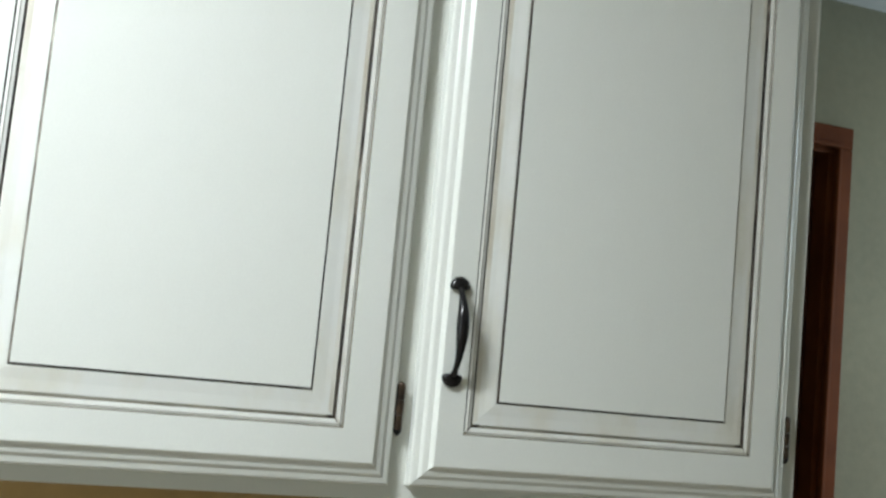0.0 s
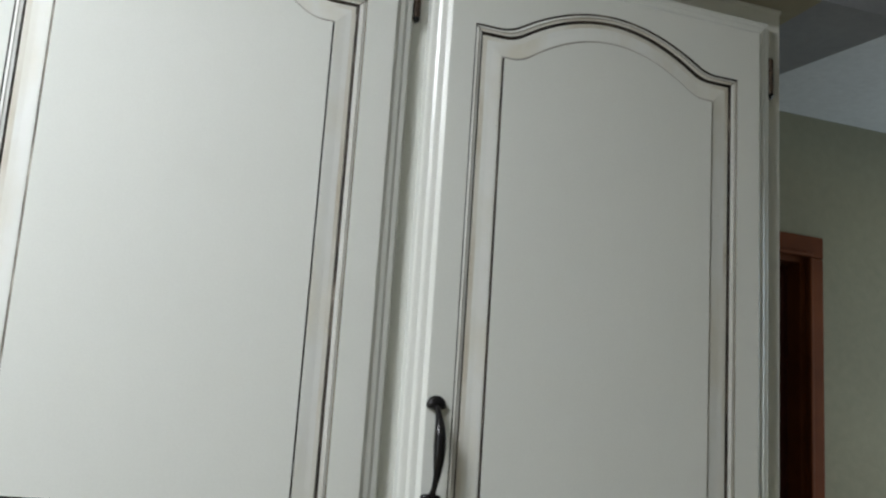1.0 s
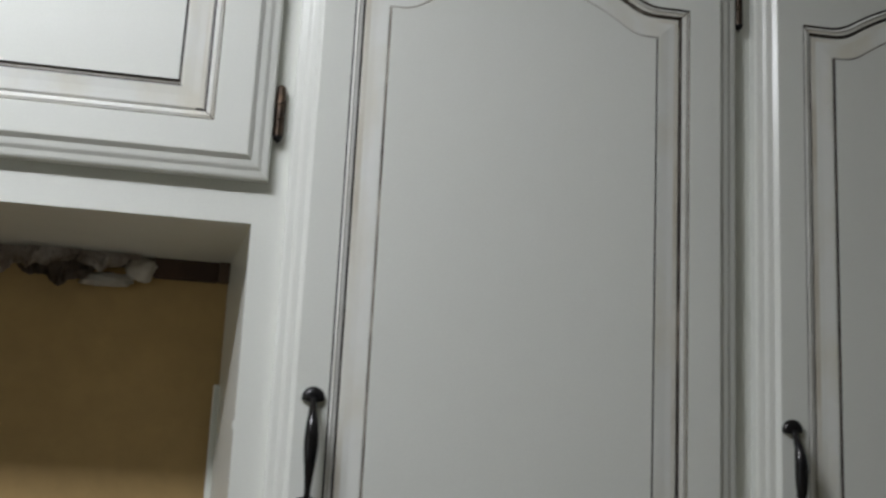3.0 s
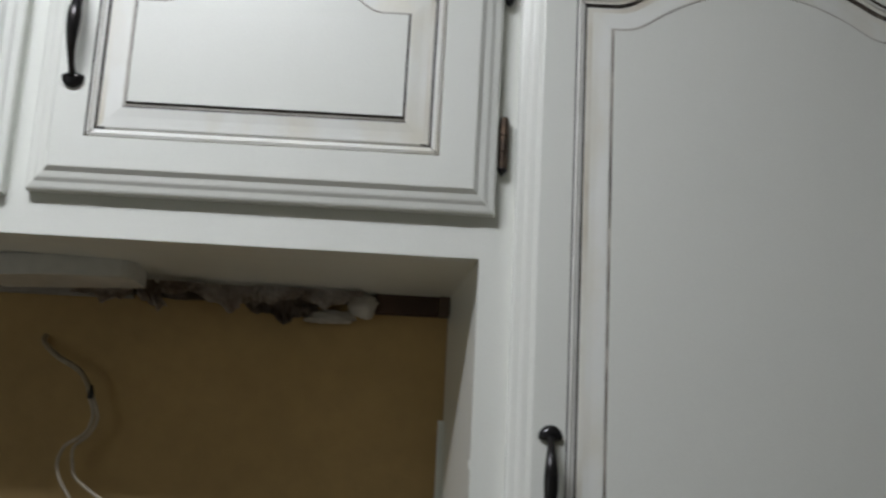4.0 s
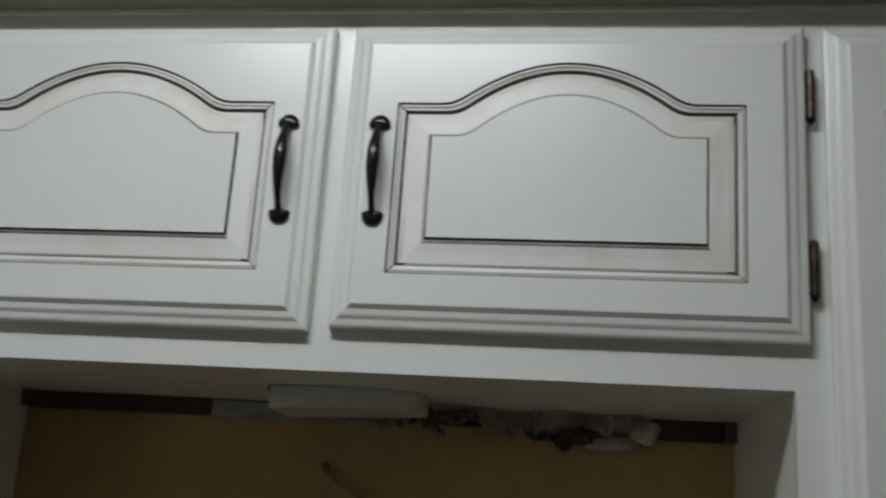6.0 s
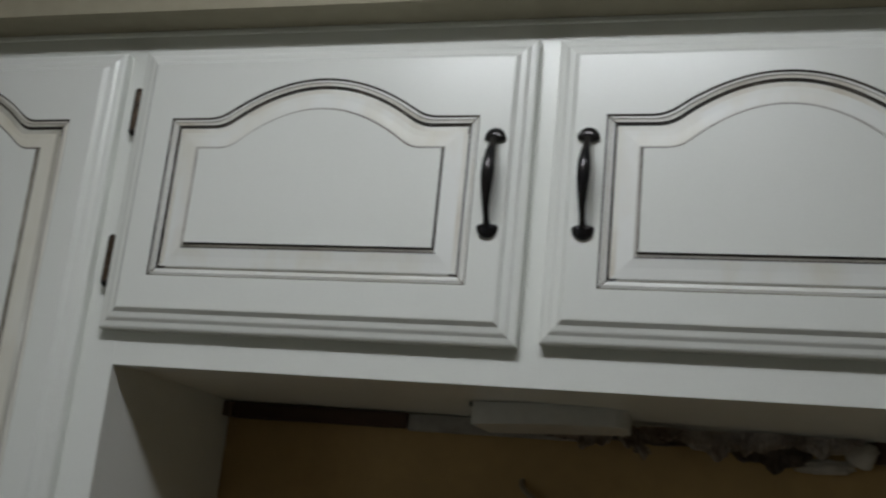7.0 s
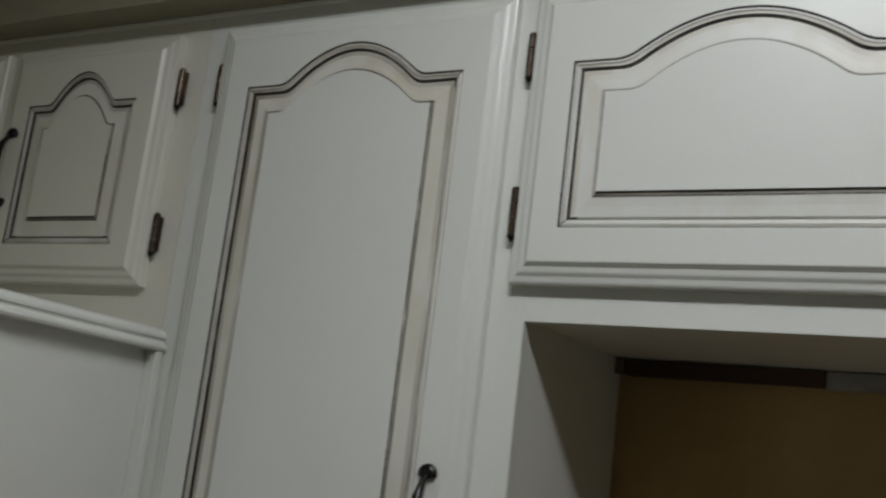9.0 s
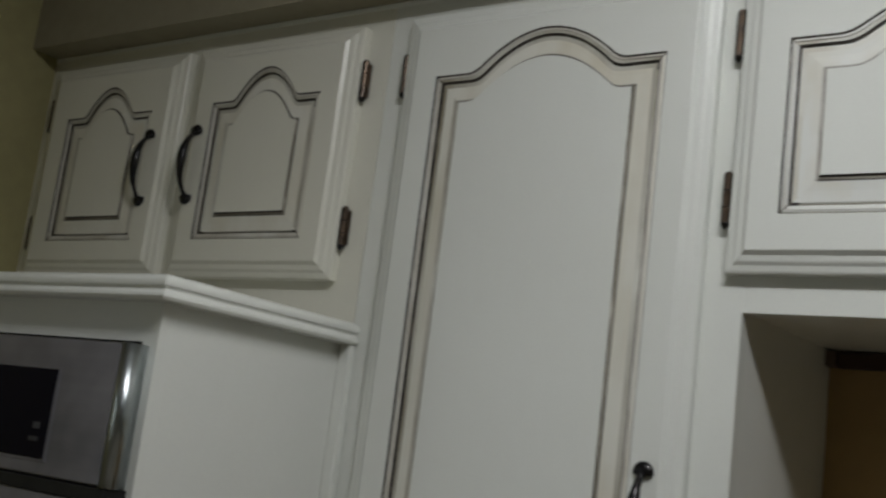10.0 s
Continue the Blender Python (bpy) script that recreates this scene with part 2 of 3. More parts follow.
def loop_points(x0, x1, z0, z1, rise=0.0, flat=0.046):
    w, h = x1 - x0, z1 - z0
    pts = [(x0 + w * u, z0) for u in steps(w, SIDE_N)]
    pts += [(x1, z0 + h * u) for u in steps(h, SIDE_N)]
    pts += [(x1 - w * u, z1 + rise * arch(u, flat / w)) for u in steps(w, TOP_N)]
    pts += [(x0, z1 - h * u) for u in steps(h, SIDE_N)]
    return pts


# inset from the outer edge, depth behind the face
EDGE = [(0.0, 0.0230), (0.0, 0.0118), (0.0010, 0.0102), (0.0028, 0.0093), (0.0080, 0.0080), (0.0112, 0.0058), (0.0128, 0.0052), (0.0176, 0.0042), (0.0205, 0.0016), (0.0218, 0.0004), (0.0230, 0.0)]
# inset from the groove line at the sides and at the top, depth, material of the strip that leads here
PANEL = [(0.0, 0.0, 0.0, 0), (0.0016, 0.0019, 0.0016, 1), (0.0042, 0.0042, 0.0006, 4), (0.0051, 0.0051, 0.0019, 7), (0.0083, 0.0079, 0.0024, 4),
         (0.0088, 0.0085, 0.0046, 1), (0.0108, 0.0109, 0.0050, 1), (0.0119, 0.0121, 0.0042, 5), (0.0165, 0.0162, 0.0040, 5), (0.0230, 0.0224, 0.0036, 2),
         (0.0300, 0.0290, 0.0027, 2), (0.0335, 0.0334, 0.0023, 2), (0.0356, 0.0346, 0.0024, 2), (0.0367, 0.0354, 0.0030, 3), (0.0379, 0.0361, 0.0003, 3)]
# the lower edge of the field: a double line of glaze and painted step shadow
LOWER = {11: (0.0322, 2), 12: (0.0337, 1), 13: (0.0365, 6), 14: (0.0381, 1)}
# how the glaze was wiped on each side of the groove, by ring; B below, R and L the uprights; lamp light is painted in:
# B and R beads paler
WIPED_LIT = {
    ("B", False): {1: 6, 2: 2, 3: 7, 4: 2, 5: 6, 6: 6, 7: 2, 8: 2},
    ("R", False): {1: 6, 2: 2, 3: 7, 4: 4, 7: 2},
    ("B", True): {1: 6, 5: 6, 6: 1, 7: 2, 8: 2},
    ("R", True): {1: 3, 2: 2, 5: 3, 6: 3, 12: 6},
    ("T", False): {4: 5},
    ("T", True): {4: 5},
}


def wipe(ring, k, style):
    """The material of one small face of the panel: wiped glaze, with some light and shade painted in."""
    side = "B" if k < SIDE_N else "R" if k < 2 * SIDE_N else "T" if k < 2 * SIDE_N + TOP_N else "L"
    along = k if side == "B" else k - SIDE_N if side == "R" else k - 2 * SIDE_N if side == "T" else k - 2 * SIDE_N - TOP_N
    last = (TOP_N if side == "T" else SIDE_N) - 1
    mat = PANEL[ring][3]
    if ring in (2, 3, 4) and along in (0, last):
        return 3                                     # mitre line across the bead
    if ring in (6, 7) and ((side == "B" and along in (0, 1, last - 1, last)) or (side == "R" and along >= last - 1)):
        return 1                                     # glaze pooled in the corners
    if side == "B" and style > 0 and ring in LOWER:
        return LOWER[ring][1]
    if side == "T" and ring == 12:
        return 6 if style > 2 else 7                 # thin line along the arch of the field
    if side == "L":
        if style > 2 and ring in (11, 12):
            return 5
        if style > 0 and ring == 12:
            return 7
        if ring in (13, 14):
            return 3 if style > 1 or style < 0 or ring == 13 else 1
        return mat
    if mat == 3:
        if side == "R" and style == 0:
            return 7
        if side == "R" and style > 2:
            return 2 if ring == 13 else 3
        return 1 if side != "T" or (style > 2 and along < TOP_N // 2) else 3
    return WIPED_LIT.get((side, style > 2), {}).get(ring, mat)


def door_mesh(edges, groove, rise, style):
    """A raised-panel door: stepped rim, arched groove, cove bevel and flat field."""
    bm = bmesh.new()
    x0, x1, z0, z1 = edges
    a0, a1, b0, b1 = groove
    rings = []
    for inset, depth in EDGE:
        rings.append((loop_points(x0 + inset, x1 - inset, z0 + inset, z1 - inset, 0), depth))
    # level shoulder of the arch and how fast it shortens inwards: tall doors, short doors, small doors
    flat, wide = (0.037, 0.75) if a1 - a0 < 0.25 else (0.031, 0.25) if style < 1 else (0.046, 0.37)
    cut = 0.005 if a1 - a0 < 0.25 else 0.010 if style < 1 else 0.018 if style > 2 else 0.006
    for n, (inset, upper, depth, mat) in enumerate(PANEL):
        lower = LOWER[n][0] if n in LOWER and style > 0 else inset
        rings.append((loop_points(a0 + inset, a1 - inset, b0 + lower, b1 - upper, rise, flat - wide * inset - cut * max(0.0, (inset - 0.02) / 0.016)), depth))
    made = [[bm.verts.new((x, FACE + depth, z)) for x, z in pts] for pts, depth in rings]
    n = len(made[0])
    for i in range(1, len(made)):
        for k in range(n):
            f = bm.faces.new((made[i - 1][k], made[i - 1][(k + 1) % n], made[i][(k + 1) % n], made[i][k]))
            if i > len(EDGE):
                f.material_index = wipe(i - len(EDGE), k, style)
    bm.faces.new(made[-1])
    bm.faces.new(made[0][::-1])
    return bm


HANDLE_LEN = 0.115


def handle_mesh(x, z_top):
    """A bow pull: thick waist, thin necks, fan-shaped feet."""
    bm = bmesh.new()
    zc = z_top - HANDLE_LEN / 2
    path = []
    for i in range(25):
        u = i / 24
        s = 2 * u - 1
        out = 0.004 + 0.0165 * (1 - abs(s) ** 2.6)
        path.append((x, FACE - out, zc - s * 0.0475))
    sweep(bm, path, lambda u: 0.0029 + 0.0040 * math.sin(math.pi * u ** 0.82) ** 2.2 + 0.0016 * max(0, abs(2 * u - 1) - 0.86) * 7, 16, 0.9)
    for end in (1, -1):
        # fan foot: half disc with a domed face and a small collar
        rings = []
        for r, d in ((0.0112, 0.0005), (0.0112, 0.0026), (0.0098, 0.0046), (0.0050, 0.0066)):
            ring = []
            for k in range(20):
                a = 2 * math.pi * k / 20
                px, pz = math.cos(a) * r, math.sin(a) * r
                if pz < -0.001:
                    pz = -0.001 + (pz + 0.001) * 0.28
                ring.append(bm.verts.new((x + px, FACE - d, zc + end * (0.0478 + pz))))
            rings.append(ring)
        for p, q in zip(rings, rings[1:]):
            for k in range(20):
                bm.faces.new((p[k], p[(k + 1) % 20], q[(k + 1) % 20], q[k]))
        bm.faces.new(rings[-1])
        bm.faces.new(rings[0][::-1])
    return bm


def hinge_mesh(x, z0, z1, side):
    """A semi-wrapped hinge beside a door edge; side +1: its leaf lies to the right of the door."""
    bm = bmesh.new()
    h = z1 - z0
    xs = sorted((x + side * 0.0008, x + side * 0.0112))
    box(bm, xs[0], xs[1], FRAME_Y - 0.0050, FRAME_Y - 0.0002, z0 + 0.005, z1 - 0.005, 0.0020)
    kx, ky = x + side * 0.0056, FRAME_Y - 0.0078
    for a, c in ((0.07, 0.345), (0.36, 0.64), (0.655, 0.93)):
        sweep(bm, [(kx, ky, z0 + h * a), (kx, ky, z0 + h * c)], 0.0046, 12)
    z = z0 + h * 0.93
    sweep(bm, [(kx, ky, z + 0.0036 * k / 4) for k in range(5)], lambda u: 0.0042 * math.sqrt(max(0.02, 1 - u * u * 0.98)), 10)
    return bm


def finial_mesh(x, z0, z1, side):
    """The pointed ball under a hinge's barrel."""
    bm = bmesh.new()
    kx, ky, z = x + side * 0.0056, FRAME_Y - 0.0078, z0 + (z1 - z0) * 0.065
    sweep(bm, [(kx, ky, z - 0.0068 * k / 8) for k in range(9)], lambda u: 0.0044 * (1 - u ** 1.7) + 0.0005, 10)
    return bm


def cabinet_door(cab, name, edges, groove, handle_x, handle_top, hinge_side, hinges, rise=0.045, style=0, paint=mat_paint_up):
    """style -1: dark line on one side of the field; 0: on the other; 1: double line below the field; 2: wiped side too; 3: browner throughout"""
    dark = style > 2
    label = ("cream" if paint == mat_paint_cream else "white") + " painted raised-panel door with arched top and umber-glazed grooves"
    d = part(name, door_mesh(edges, groove, rise, style), [paint, mat_glaze, mat_bevel_warm if dark else mat_bevel, mat_glaze_soft, mat_bead_dark if dark else mat_bead, mat_smear_dark if dark else mat_smear, mat_glaze_thin, mat_glaze_faint], cab, label)
    part("handle", handle_mesh(handle_x, handle_top), mat_iron, d, "black bow-shaped metal pull", True)
    hx = edges[1] if hinge_side > 0 else edges[0]
    for z0, z1 in hinges:
        h = part("hinge", hinge_mesh(hx, z0, z1, hinge_side), mat_hinge, cab, "aged bronze wrap hinge")
        part("finial", finial_mesh(hx, z0, z1, hinge_side), mat_iron, h, "dark pointed hinge tip", True)
    return d


def face_frame(cab, x0, x1, z0, z1, uprights, low, high, paint=mat_paint_up):
    """Stiles and rails, butted; uprights: the stiles' (x0, x1)."""
    for a, c in uprights:
        part("stile", boxed(a, c, FRAME_Y, FRAME_Y + 0.0166, z0, z1), paint, cab)
    for (_, a), (c, _) in zip(uprights, uprights[1:]):
        part("rail", boxed(a, c, FRAME_Y, FRAME_Y + 0.0166, z0, low), paint, cab)
        part("rail", boxed(a, c, FRAME_Y, FRAME_Y + 0.0166, high, z1), paint, cab)


FRAME_TOP = 2.104
LOW = 1.302
UP_HINGE = (1.973, 2.030)
SIDE_HINGE = (1.970, 2.025)
LOW_HINGE = (1.373, 1.427)
MID_HINGE = (1.794, 1.853)

# two-door wall cabinet beside the hall
cab_a = thing("wall_cabinet", "white painted two-door wall cabinet with glazed raised panels", "cabinet", "kitchen wall cabinets")
part("body", prism([(0.458, 0.0402), (1.476, 0.0402), (1.476, BACK_Y), (0.432, BACK_Y)], LOW + 0.006, FRAME_TOP - 0.006), mat_paint_up, cab_a)
face_frame(cab_a, 0.457, 1.477, LOW, FRAME_TOP - 0.006, [(0.457, 0.512), (0.942, 1.007), (1.424, 1.477)], 1.345, 2.04)
cabinet_door(cab_a, "door", (0.490, 0.963, 1.319, 2.069), (0.544, 0.906, 1.375, 1.977), 0.5295, 1.5455, 1, (LOW_HINGE, SIDE_HINGE), 0.046, -1)
cabinet_door(cab_a, "door", (0.985, 1.451, 1.320, 2.069), (1.037, 1.396, 1.377, 1.977), 1.018, 1.542, 1, (LOW_HINGE, SIDE_HINGE), 0.046)

bm = bmesh.new()
bmesh.ops.create_icosphere(bm, subdivisions=2, radius=1.0)
for v in bm.verts:
    k = 1 + 0.3 * noise.noise(v.co * 2.0)
    v.co = Vector((0.4572 + v.co.x * 0.0022 * k, 0.0262 + v.co.y * 0.003 * k, 1.508 + v.co.z * 0.0055 * k))
part("paint_drip", bm, mat_paint_up, cab_a, "hardened drip of white paint", True)

# short cabinet over the cooking recess
cab_c = thing("over_range_cabinet", "white painted two-door short cabinet above an empty cooking recess", "cabinet", "kitchen wall cabinets")
part("body", boxed(-0.4565, 0.4565, 0.0402, BACK_Y, 1.711, FRAME_TOP - 0.003), mat_paint, cab_c)
face_frame(cab_c, -0.4585, 0.4585, 1.708, FRAME_TOP - 0.003, [(-0.4585, -0.43), (-0.03, 0.04), (0.43, 0.4585)], 1.765, 2.04)
cabinet_door(cab_c, "door", (-0.473, -0.010, 1.745, DOOR_TOP), (-0.420, -0.065, 1.803, 1.985), -0.0465, 1.968, -1, (MID_HINGE, UP_HINGE), 0.045, 2)
cabinet_door(cab_c, "door", (0.012, 0.471, 1.7500, DOOR_TOP - 0.001), (0.066, 0.4135, 1.8035, TOP_LINE + 0.0015), 0.0495, 1.968, 1, (MID_HINGE, UP_HINGE), 0.045, 1)

# it hangs a little out of level
SLOPE = 0.0055
cab_c.rotation_euler = (0, SLOPE, 0)
cab_c.location = (-1.9 * SLOPE, 0.0004, 0)

# single-door wall cabinet
cab_e = thing("wall_cabinet", "white painted single-door wall cabinet between recess and oven housing", "cabinet", "kitchen wall cabinets")
part("body", prism([(-0.948, 0.0402), (-0.458, 0.0402), (-0.446, BACK_Y), (-0.948, BACK_Y)], LOW + 0.006, FRAME_TOP), mat_paint_up, cab_e)
face_frame(cab_e, -0.950, -0.457, LOW, FRAME_TOP, [(-0.950, -0.89), (-0.52, -0.457)], 1.345, 2.04)
cabinet_door(cab_e, "door", (-0.911, -0.498, 1.319, DOOR_TOP), (-0.855, -0.552, 1.375, 1.988), -0.536, 1.553, -1, (LOW_HINGE, UP_HINGE), 0.047, 3)

# two-door cabinet above the oven housing
cab_f = thing("wall_cabinet", "cream painted small two-door cabinet above the oven housing", "cabinet", "kitchen wall cabinets")
part("body", boxed(-1.667, -0.952, 0.0402, BACK_Y, 1.67, FRAME_TOP), mat_paint_cream, cab_f)
face_frame(cab_f, -1.668, -0.951, 1.668, FRAME_TOP, [(-1.668, -1.61), (-1.34, -1.28), (-1.01, -0.951)], 1.76, 2.04, mat_paint_cream)
for edges, groove, hx, side in (((-1.635, -1.321, 1.734, DOOR_TOP), (-1.574, -1.375, 1.786, TOP_LINE + 0.002), -1.368, -1),
                                ((-1.299, -0.989, 1.734, DOOR_TOP), (-1.245, -1.042, 1.786, TOP_LINE + 0.003), -1.268, 1)):
    cabinet_door(cab_f, "door", edges, groove, hx, 1.953, side, ((1.776, 1.832), UP_HINGE), 0.045, 3, mat_paint_cream)

# ---- crown along the cabinet tops ----
crown_profile = [(0.0, 2.0985), (0.0008, 2.0990), (0.0013, 2.1000), (0.0015, 2.1012), (0.0015, 2.1046), (0.0, 2.1046)]
LEVELS = [(-1.667, 0.0), (-0.60, 0.0035), (0.457, -0.003), (1.477, -0.006)]   # the ceiling line sags


def crown():
    bm = bmesh.new()
    lines = []
    for out, z in crown_profile:
        o = out - 0.0003 if out == 0 else out
        line = [(x + (o if x > 1 else 0), FRAME_Y - o, z + d) for x, d in LEVELS]
        line.append((line[-1][0], BACK_Y, line[-1][2]))
        lines.append([bm.verts.new(p) for p in line])
    for a, c in zip(lines, lines[1:]):
        for k in range(len(a) - 1):
            bm.faces.new((a[k], a[k + 1], c[k + 1], c[k]))
    return bm


def soffit_block(y0, y1):
    """The soffit on its sagging lower line."""
    bm = bmesh.new()
    line = [(LEFT_X, 0.0)] + LEVELS[1:-1] + [(1.506, -0.006)]
    rows = []
    for y in (y0, y1):
        rows.append([bm.verts.new((x, y, 2.105 + d)) for x, d in line] + [bm.verts.new((1.506, y, CEIL)), bm.verts.new((LEFT_X, y, CEIL))])
    bm.faces.new(rows[0])
    bm.faces.new(rows[1][::-1])
    n = len(rows[0])
    for k in range(n):
        bm.faces.new((rows[0][k], rows[1][k], rows[1][(k + 1) % n], rows[0][(k + 1) % n]))
    return bm


crown_ob = part("crown_trim", crown(), mat_paint)
tagged(crown_ob, "white painted cove moulding along the cabinet tops", "moulding", kind="structure")

# ---- oven housing ----
HX, HY = -0.956, -0.275
house = thing("oven_housing", "white painted tall oven housing with rounded top moulding", "cabinet")
part("side_panel", boxed(HX - 0.02, HX, HY + 0.02, 0.0195, 0.0, 1.672), mat_paint_up, house)
part("face_panel", boxed(-1.667, HX, HY, HY + 0.0198, 1.612, 1.672), mat_paint, house)
part("stile", boxed(-0.9785, HX, HY, HY + 0.0198, 0.0, 1.612), mat_paint_up, house)
part("stile", boxed(-1.667, -1.650, HY, HY + 0.0198, 0.0, 1.612), mat_paint_up, house)
part("scribe_strip", boxed(HX + 0.0005, HX + 0.018, 0.008, 0.0195, 0.0, 1.655, 0.002), mat_paint_up, house)
part("top_panel", boxed(-1.667, HX, HY, 0.0195, 1.6722, 1.6805), mat_paint, house)
# quarter-round over a small cove, with a bead as its lower lip
nose = [(0.0, 1.6535), (0.0170, 1.6535), (0.0202, 1.6546), (0.0216, 1.6575), (0.0208, 1.6606), (0.0180, 1.6632), (0.0167, 1.6654), (0.0172, 1.6682)]
nose += [(0.0085 + 0.0110 * math.cos(math.radians(a)), 1.6714 + 0.0100 * math.sin(math.radians(a))) for a in range(-15, 91, 15)]
nose += [(-0.006, 1.6814)]
bm = bmesh.new()
rows_ = []
for out, z in nose:
    rows_.append([bm.verts.new(p) for p in ((-1.667, HY - out, z), (HX + out, HY - out, z), (HX + out, 0.0195, z))])
for a, c in zip(rows_, rows_[1:]):
    for k in range(2):
        bm.faces.new((a[k], a[k + 1], c[k + 1], c[k]))
for k in (0, 2):
    bm.faces.new([r[k] for r in rows_])
part("top_moulding", bm, mat_paint, house, "rounded white nosing")

oven = thing("wall_oven", "stainless steel built-in oven with dark display and bright side trim", "oven")
OX0, OX1, OY = -1.648, -0.976, -0.302
part("body", boxed(OX0 + 0.01, OX1 - 0.01, HY + 0.003, HY + 0.30 - 0.02, 0.85, 1.606), mat_black, oven)
panel = part("control_panel", boxed(OX0 + 0.002, OX1 - 0.001, OY, HY + 0.0025, 1.4635, 1.607, 0.002), mat_steel, oven, "brushed steel control panel")
bezel = part("bezel", boxed(-1.555, -1.0655, OY - 0.0008, OY + 0.004, 1.477, 1.577, 0.0008), mat_steel, panel, "thin steel display surround")
part("display", boxed(-1.552, -1.0690, OY - 0.0016, OY + 0.003, 1.4800, 1.5740, 0.001), mat_glass, panel, "dark glass display")
for x, z, w, h in ((-1.088, 1.514, 0.006, 0.007), (-1.090, 1.500, 0.008, 0.005)):
    part("display_mark", boxed(x - w, x + w, OY - 0.0020, OY - 0.0016, z - h / 2, z + h / 2), mat_mark, panel, "dim grey display mark")


def trim_plan(x, way):
    """Rounded front corner of the oven, seen from above; way +1: it turns back on the right."""
    arc = [(0.0062 + 0.0102 * math.cos(math.radians(a)), 0.0078 - 0.0104 * math.sin(math.radians(a))) for a in range(125, -16, -10)]
    return [(x + way * a, OY + b) for a, b in [(0.0, 0.0265), (0.0, 0.0)] + arc + [(0.0085, 0.0265)]]


for x, way in ((OX0, -1), (OX1, 1)):
    trim = part("side_trim", prism(trim_plan(x, way), 1.4625, 1.6075), mat_chrome, oven, "bright rounded metal trim")
    trim.data.polygons.foreach_set("use_smooth", [abs(p.normal.z) < 0.5 and abs(p.normal.x) + abs(p.normal.y) > 0 and len(p.vertices) == 4 for p in trim.data.polygons])
part("vent_strip", boxed(OX0 - 0.010, OX1 + 0.0115, OY - 0.001, HY + 0.0025, 1.4480, 1.4618, 0.001), mat_black, oven, "black vent strip")
part("oven_door", boxed(OX0 - 0.012, OX1 + 0.012, OY, HY + 0.0025, 0.90, 1.4475, 0.002), mat_steel, oven)

# ---- the room ----
CEIL, HALL_Y, LEFT_X, RIGHT_X, NEAR_Y = 2.52, 1.02, -1.668, 3.20, -3.0


def structure(name, bm, mat, label, category):
    return tagged(part(name, bm, mat), label, category, kind="structure")


structure("floor", boxed(LEFT_X - 0.12, RIGHT_X + 0.12, NEAR_Y - 0.12, HALL_Y + 0.12, -0.1, 0), mat_floor, "light beige tiled kitchen floor", "floor")
structure("ceiling", boxed(LEFT_X - 0.12, RIGHT_X + 0.12, NEAR_Y - 0.12, HALL_Y + 0.12, CEIL, CEIL + 0.1), mat_ceiling, "plain white ceiling", "ceiling")
structure("wall_back", boxed(LEFT_X, 1.47, BACK_Y + 0.002, BACK_Y + 0.12, 0, CEIL), mat_back, "tan painted wall behind the cabinets", "wall")
structure("wall_return", boxed(1.37, 1.47, BACK_Y + 0.12, HALL_Y, 0, CEIL), mat_hall, "sage painted return wall of the hall", "wall")
rz0, rz1, ry0, ry1 = FILL_WINDOW[2] - 0.58, FILL_WINDOW[2] + 0.58, FILL_WINDOW[1] - 0.46, FILL_WINDOW[1] + 0.46
bm = boxed(LEFT_X - 0.12, LEFT_X, NEAR_Y, ry0, 0, CEIL)
box(bm, LEFT_X - 0.12, LEFT_X, ry1, HALL_Y, 0, CEIL)
box(bm, LEFT_X - 0.12, LEFT_X, ry0, ry1, 0, rz0)
box(bm, LEFT_X - 0.12, LEFT_X, ry0, ry1, rz1, CEIL)
structure("wall_left", bm, mat_side, "olive tan painted side wall with an added window opening", "wall")
structure("wall_near", boxed(LEFT_X, RIGHT_X, NEAR_Y - 0.12, NEAR_Y, 0, CEIL), mat_wall, "tan painted wall", "wall")
DX0, DX1, DTOP = 1.50, 2.312, 2.058
bm = boxed(1.47, DX0, HALL_Y, HALL_Y + 0.12, 0, CEIL)
box(bm, DX1, RIGHT_X, HALL_Y, HALL_Y + 0.12, 0, CEIL)
box(bm, DX0, DX1, HALL_Y, HALL_Y + 0.12, DTOP, CEIL)
structure("wall_hall", bm, mat_hall, "sage painted hall wall with a doorway", "wall")
wy0, wy1, wz0, wz1 = WINDOW[1] - 0.48, WINDOW[1] + 0.48, WINDOW[2] - 0.58, WINDOW[2] + 0.58
bm = boxed(RIGHT_X, RIGHT_X + 0.12, NEAR_Y, wy0, 0, CEIL)
box(bm, RIGHT_X, RIGHT_X + 0.12, wy1, HALL_Y, 0, CEIL)
box(bm, RIGHT_X, RIGHT_X + 0.12, wy0, wy1, 0, wz0)
box(bm, RIGHT_X, RIGHT_X + 0.12, wy0, wy1, wz1, CEIL)
structure("wall_right", bm, mat_hall, "sage painted wall with a window", "wall")

# soffit over the cabinets and its plain end
structure("soffit", soffit_block(-0.026, BACK_Y), mat_wall, "tan painted soffit above the cabinets", "soffit")
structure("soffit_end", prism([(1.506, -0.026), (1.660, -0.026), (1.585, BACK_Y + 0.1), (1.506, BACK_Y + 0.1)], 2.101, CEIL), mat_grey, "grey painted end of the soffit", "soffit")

structure("ceiling_hall", prism([(1.6635, -0.0136), (RIGHT_X, -0.0136), (RIGHT_X, HALL_Y), (1.586, HALL_Y), (1.586, BACK_Y + 0.101)], 2.41, CEIL), mat_ceiling, "lower white ceiling over the hall", "ceiling")

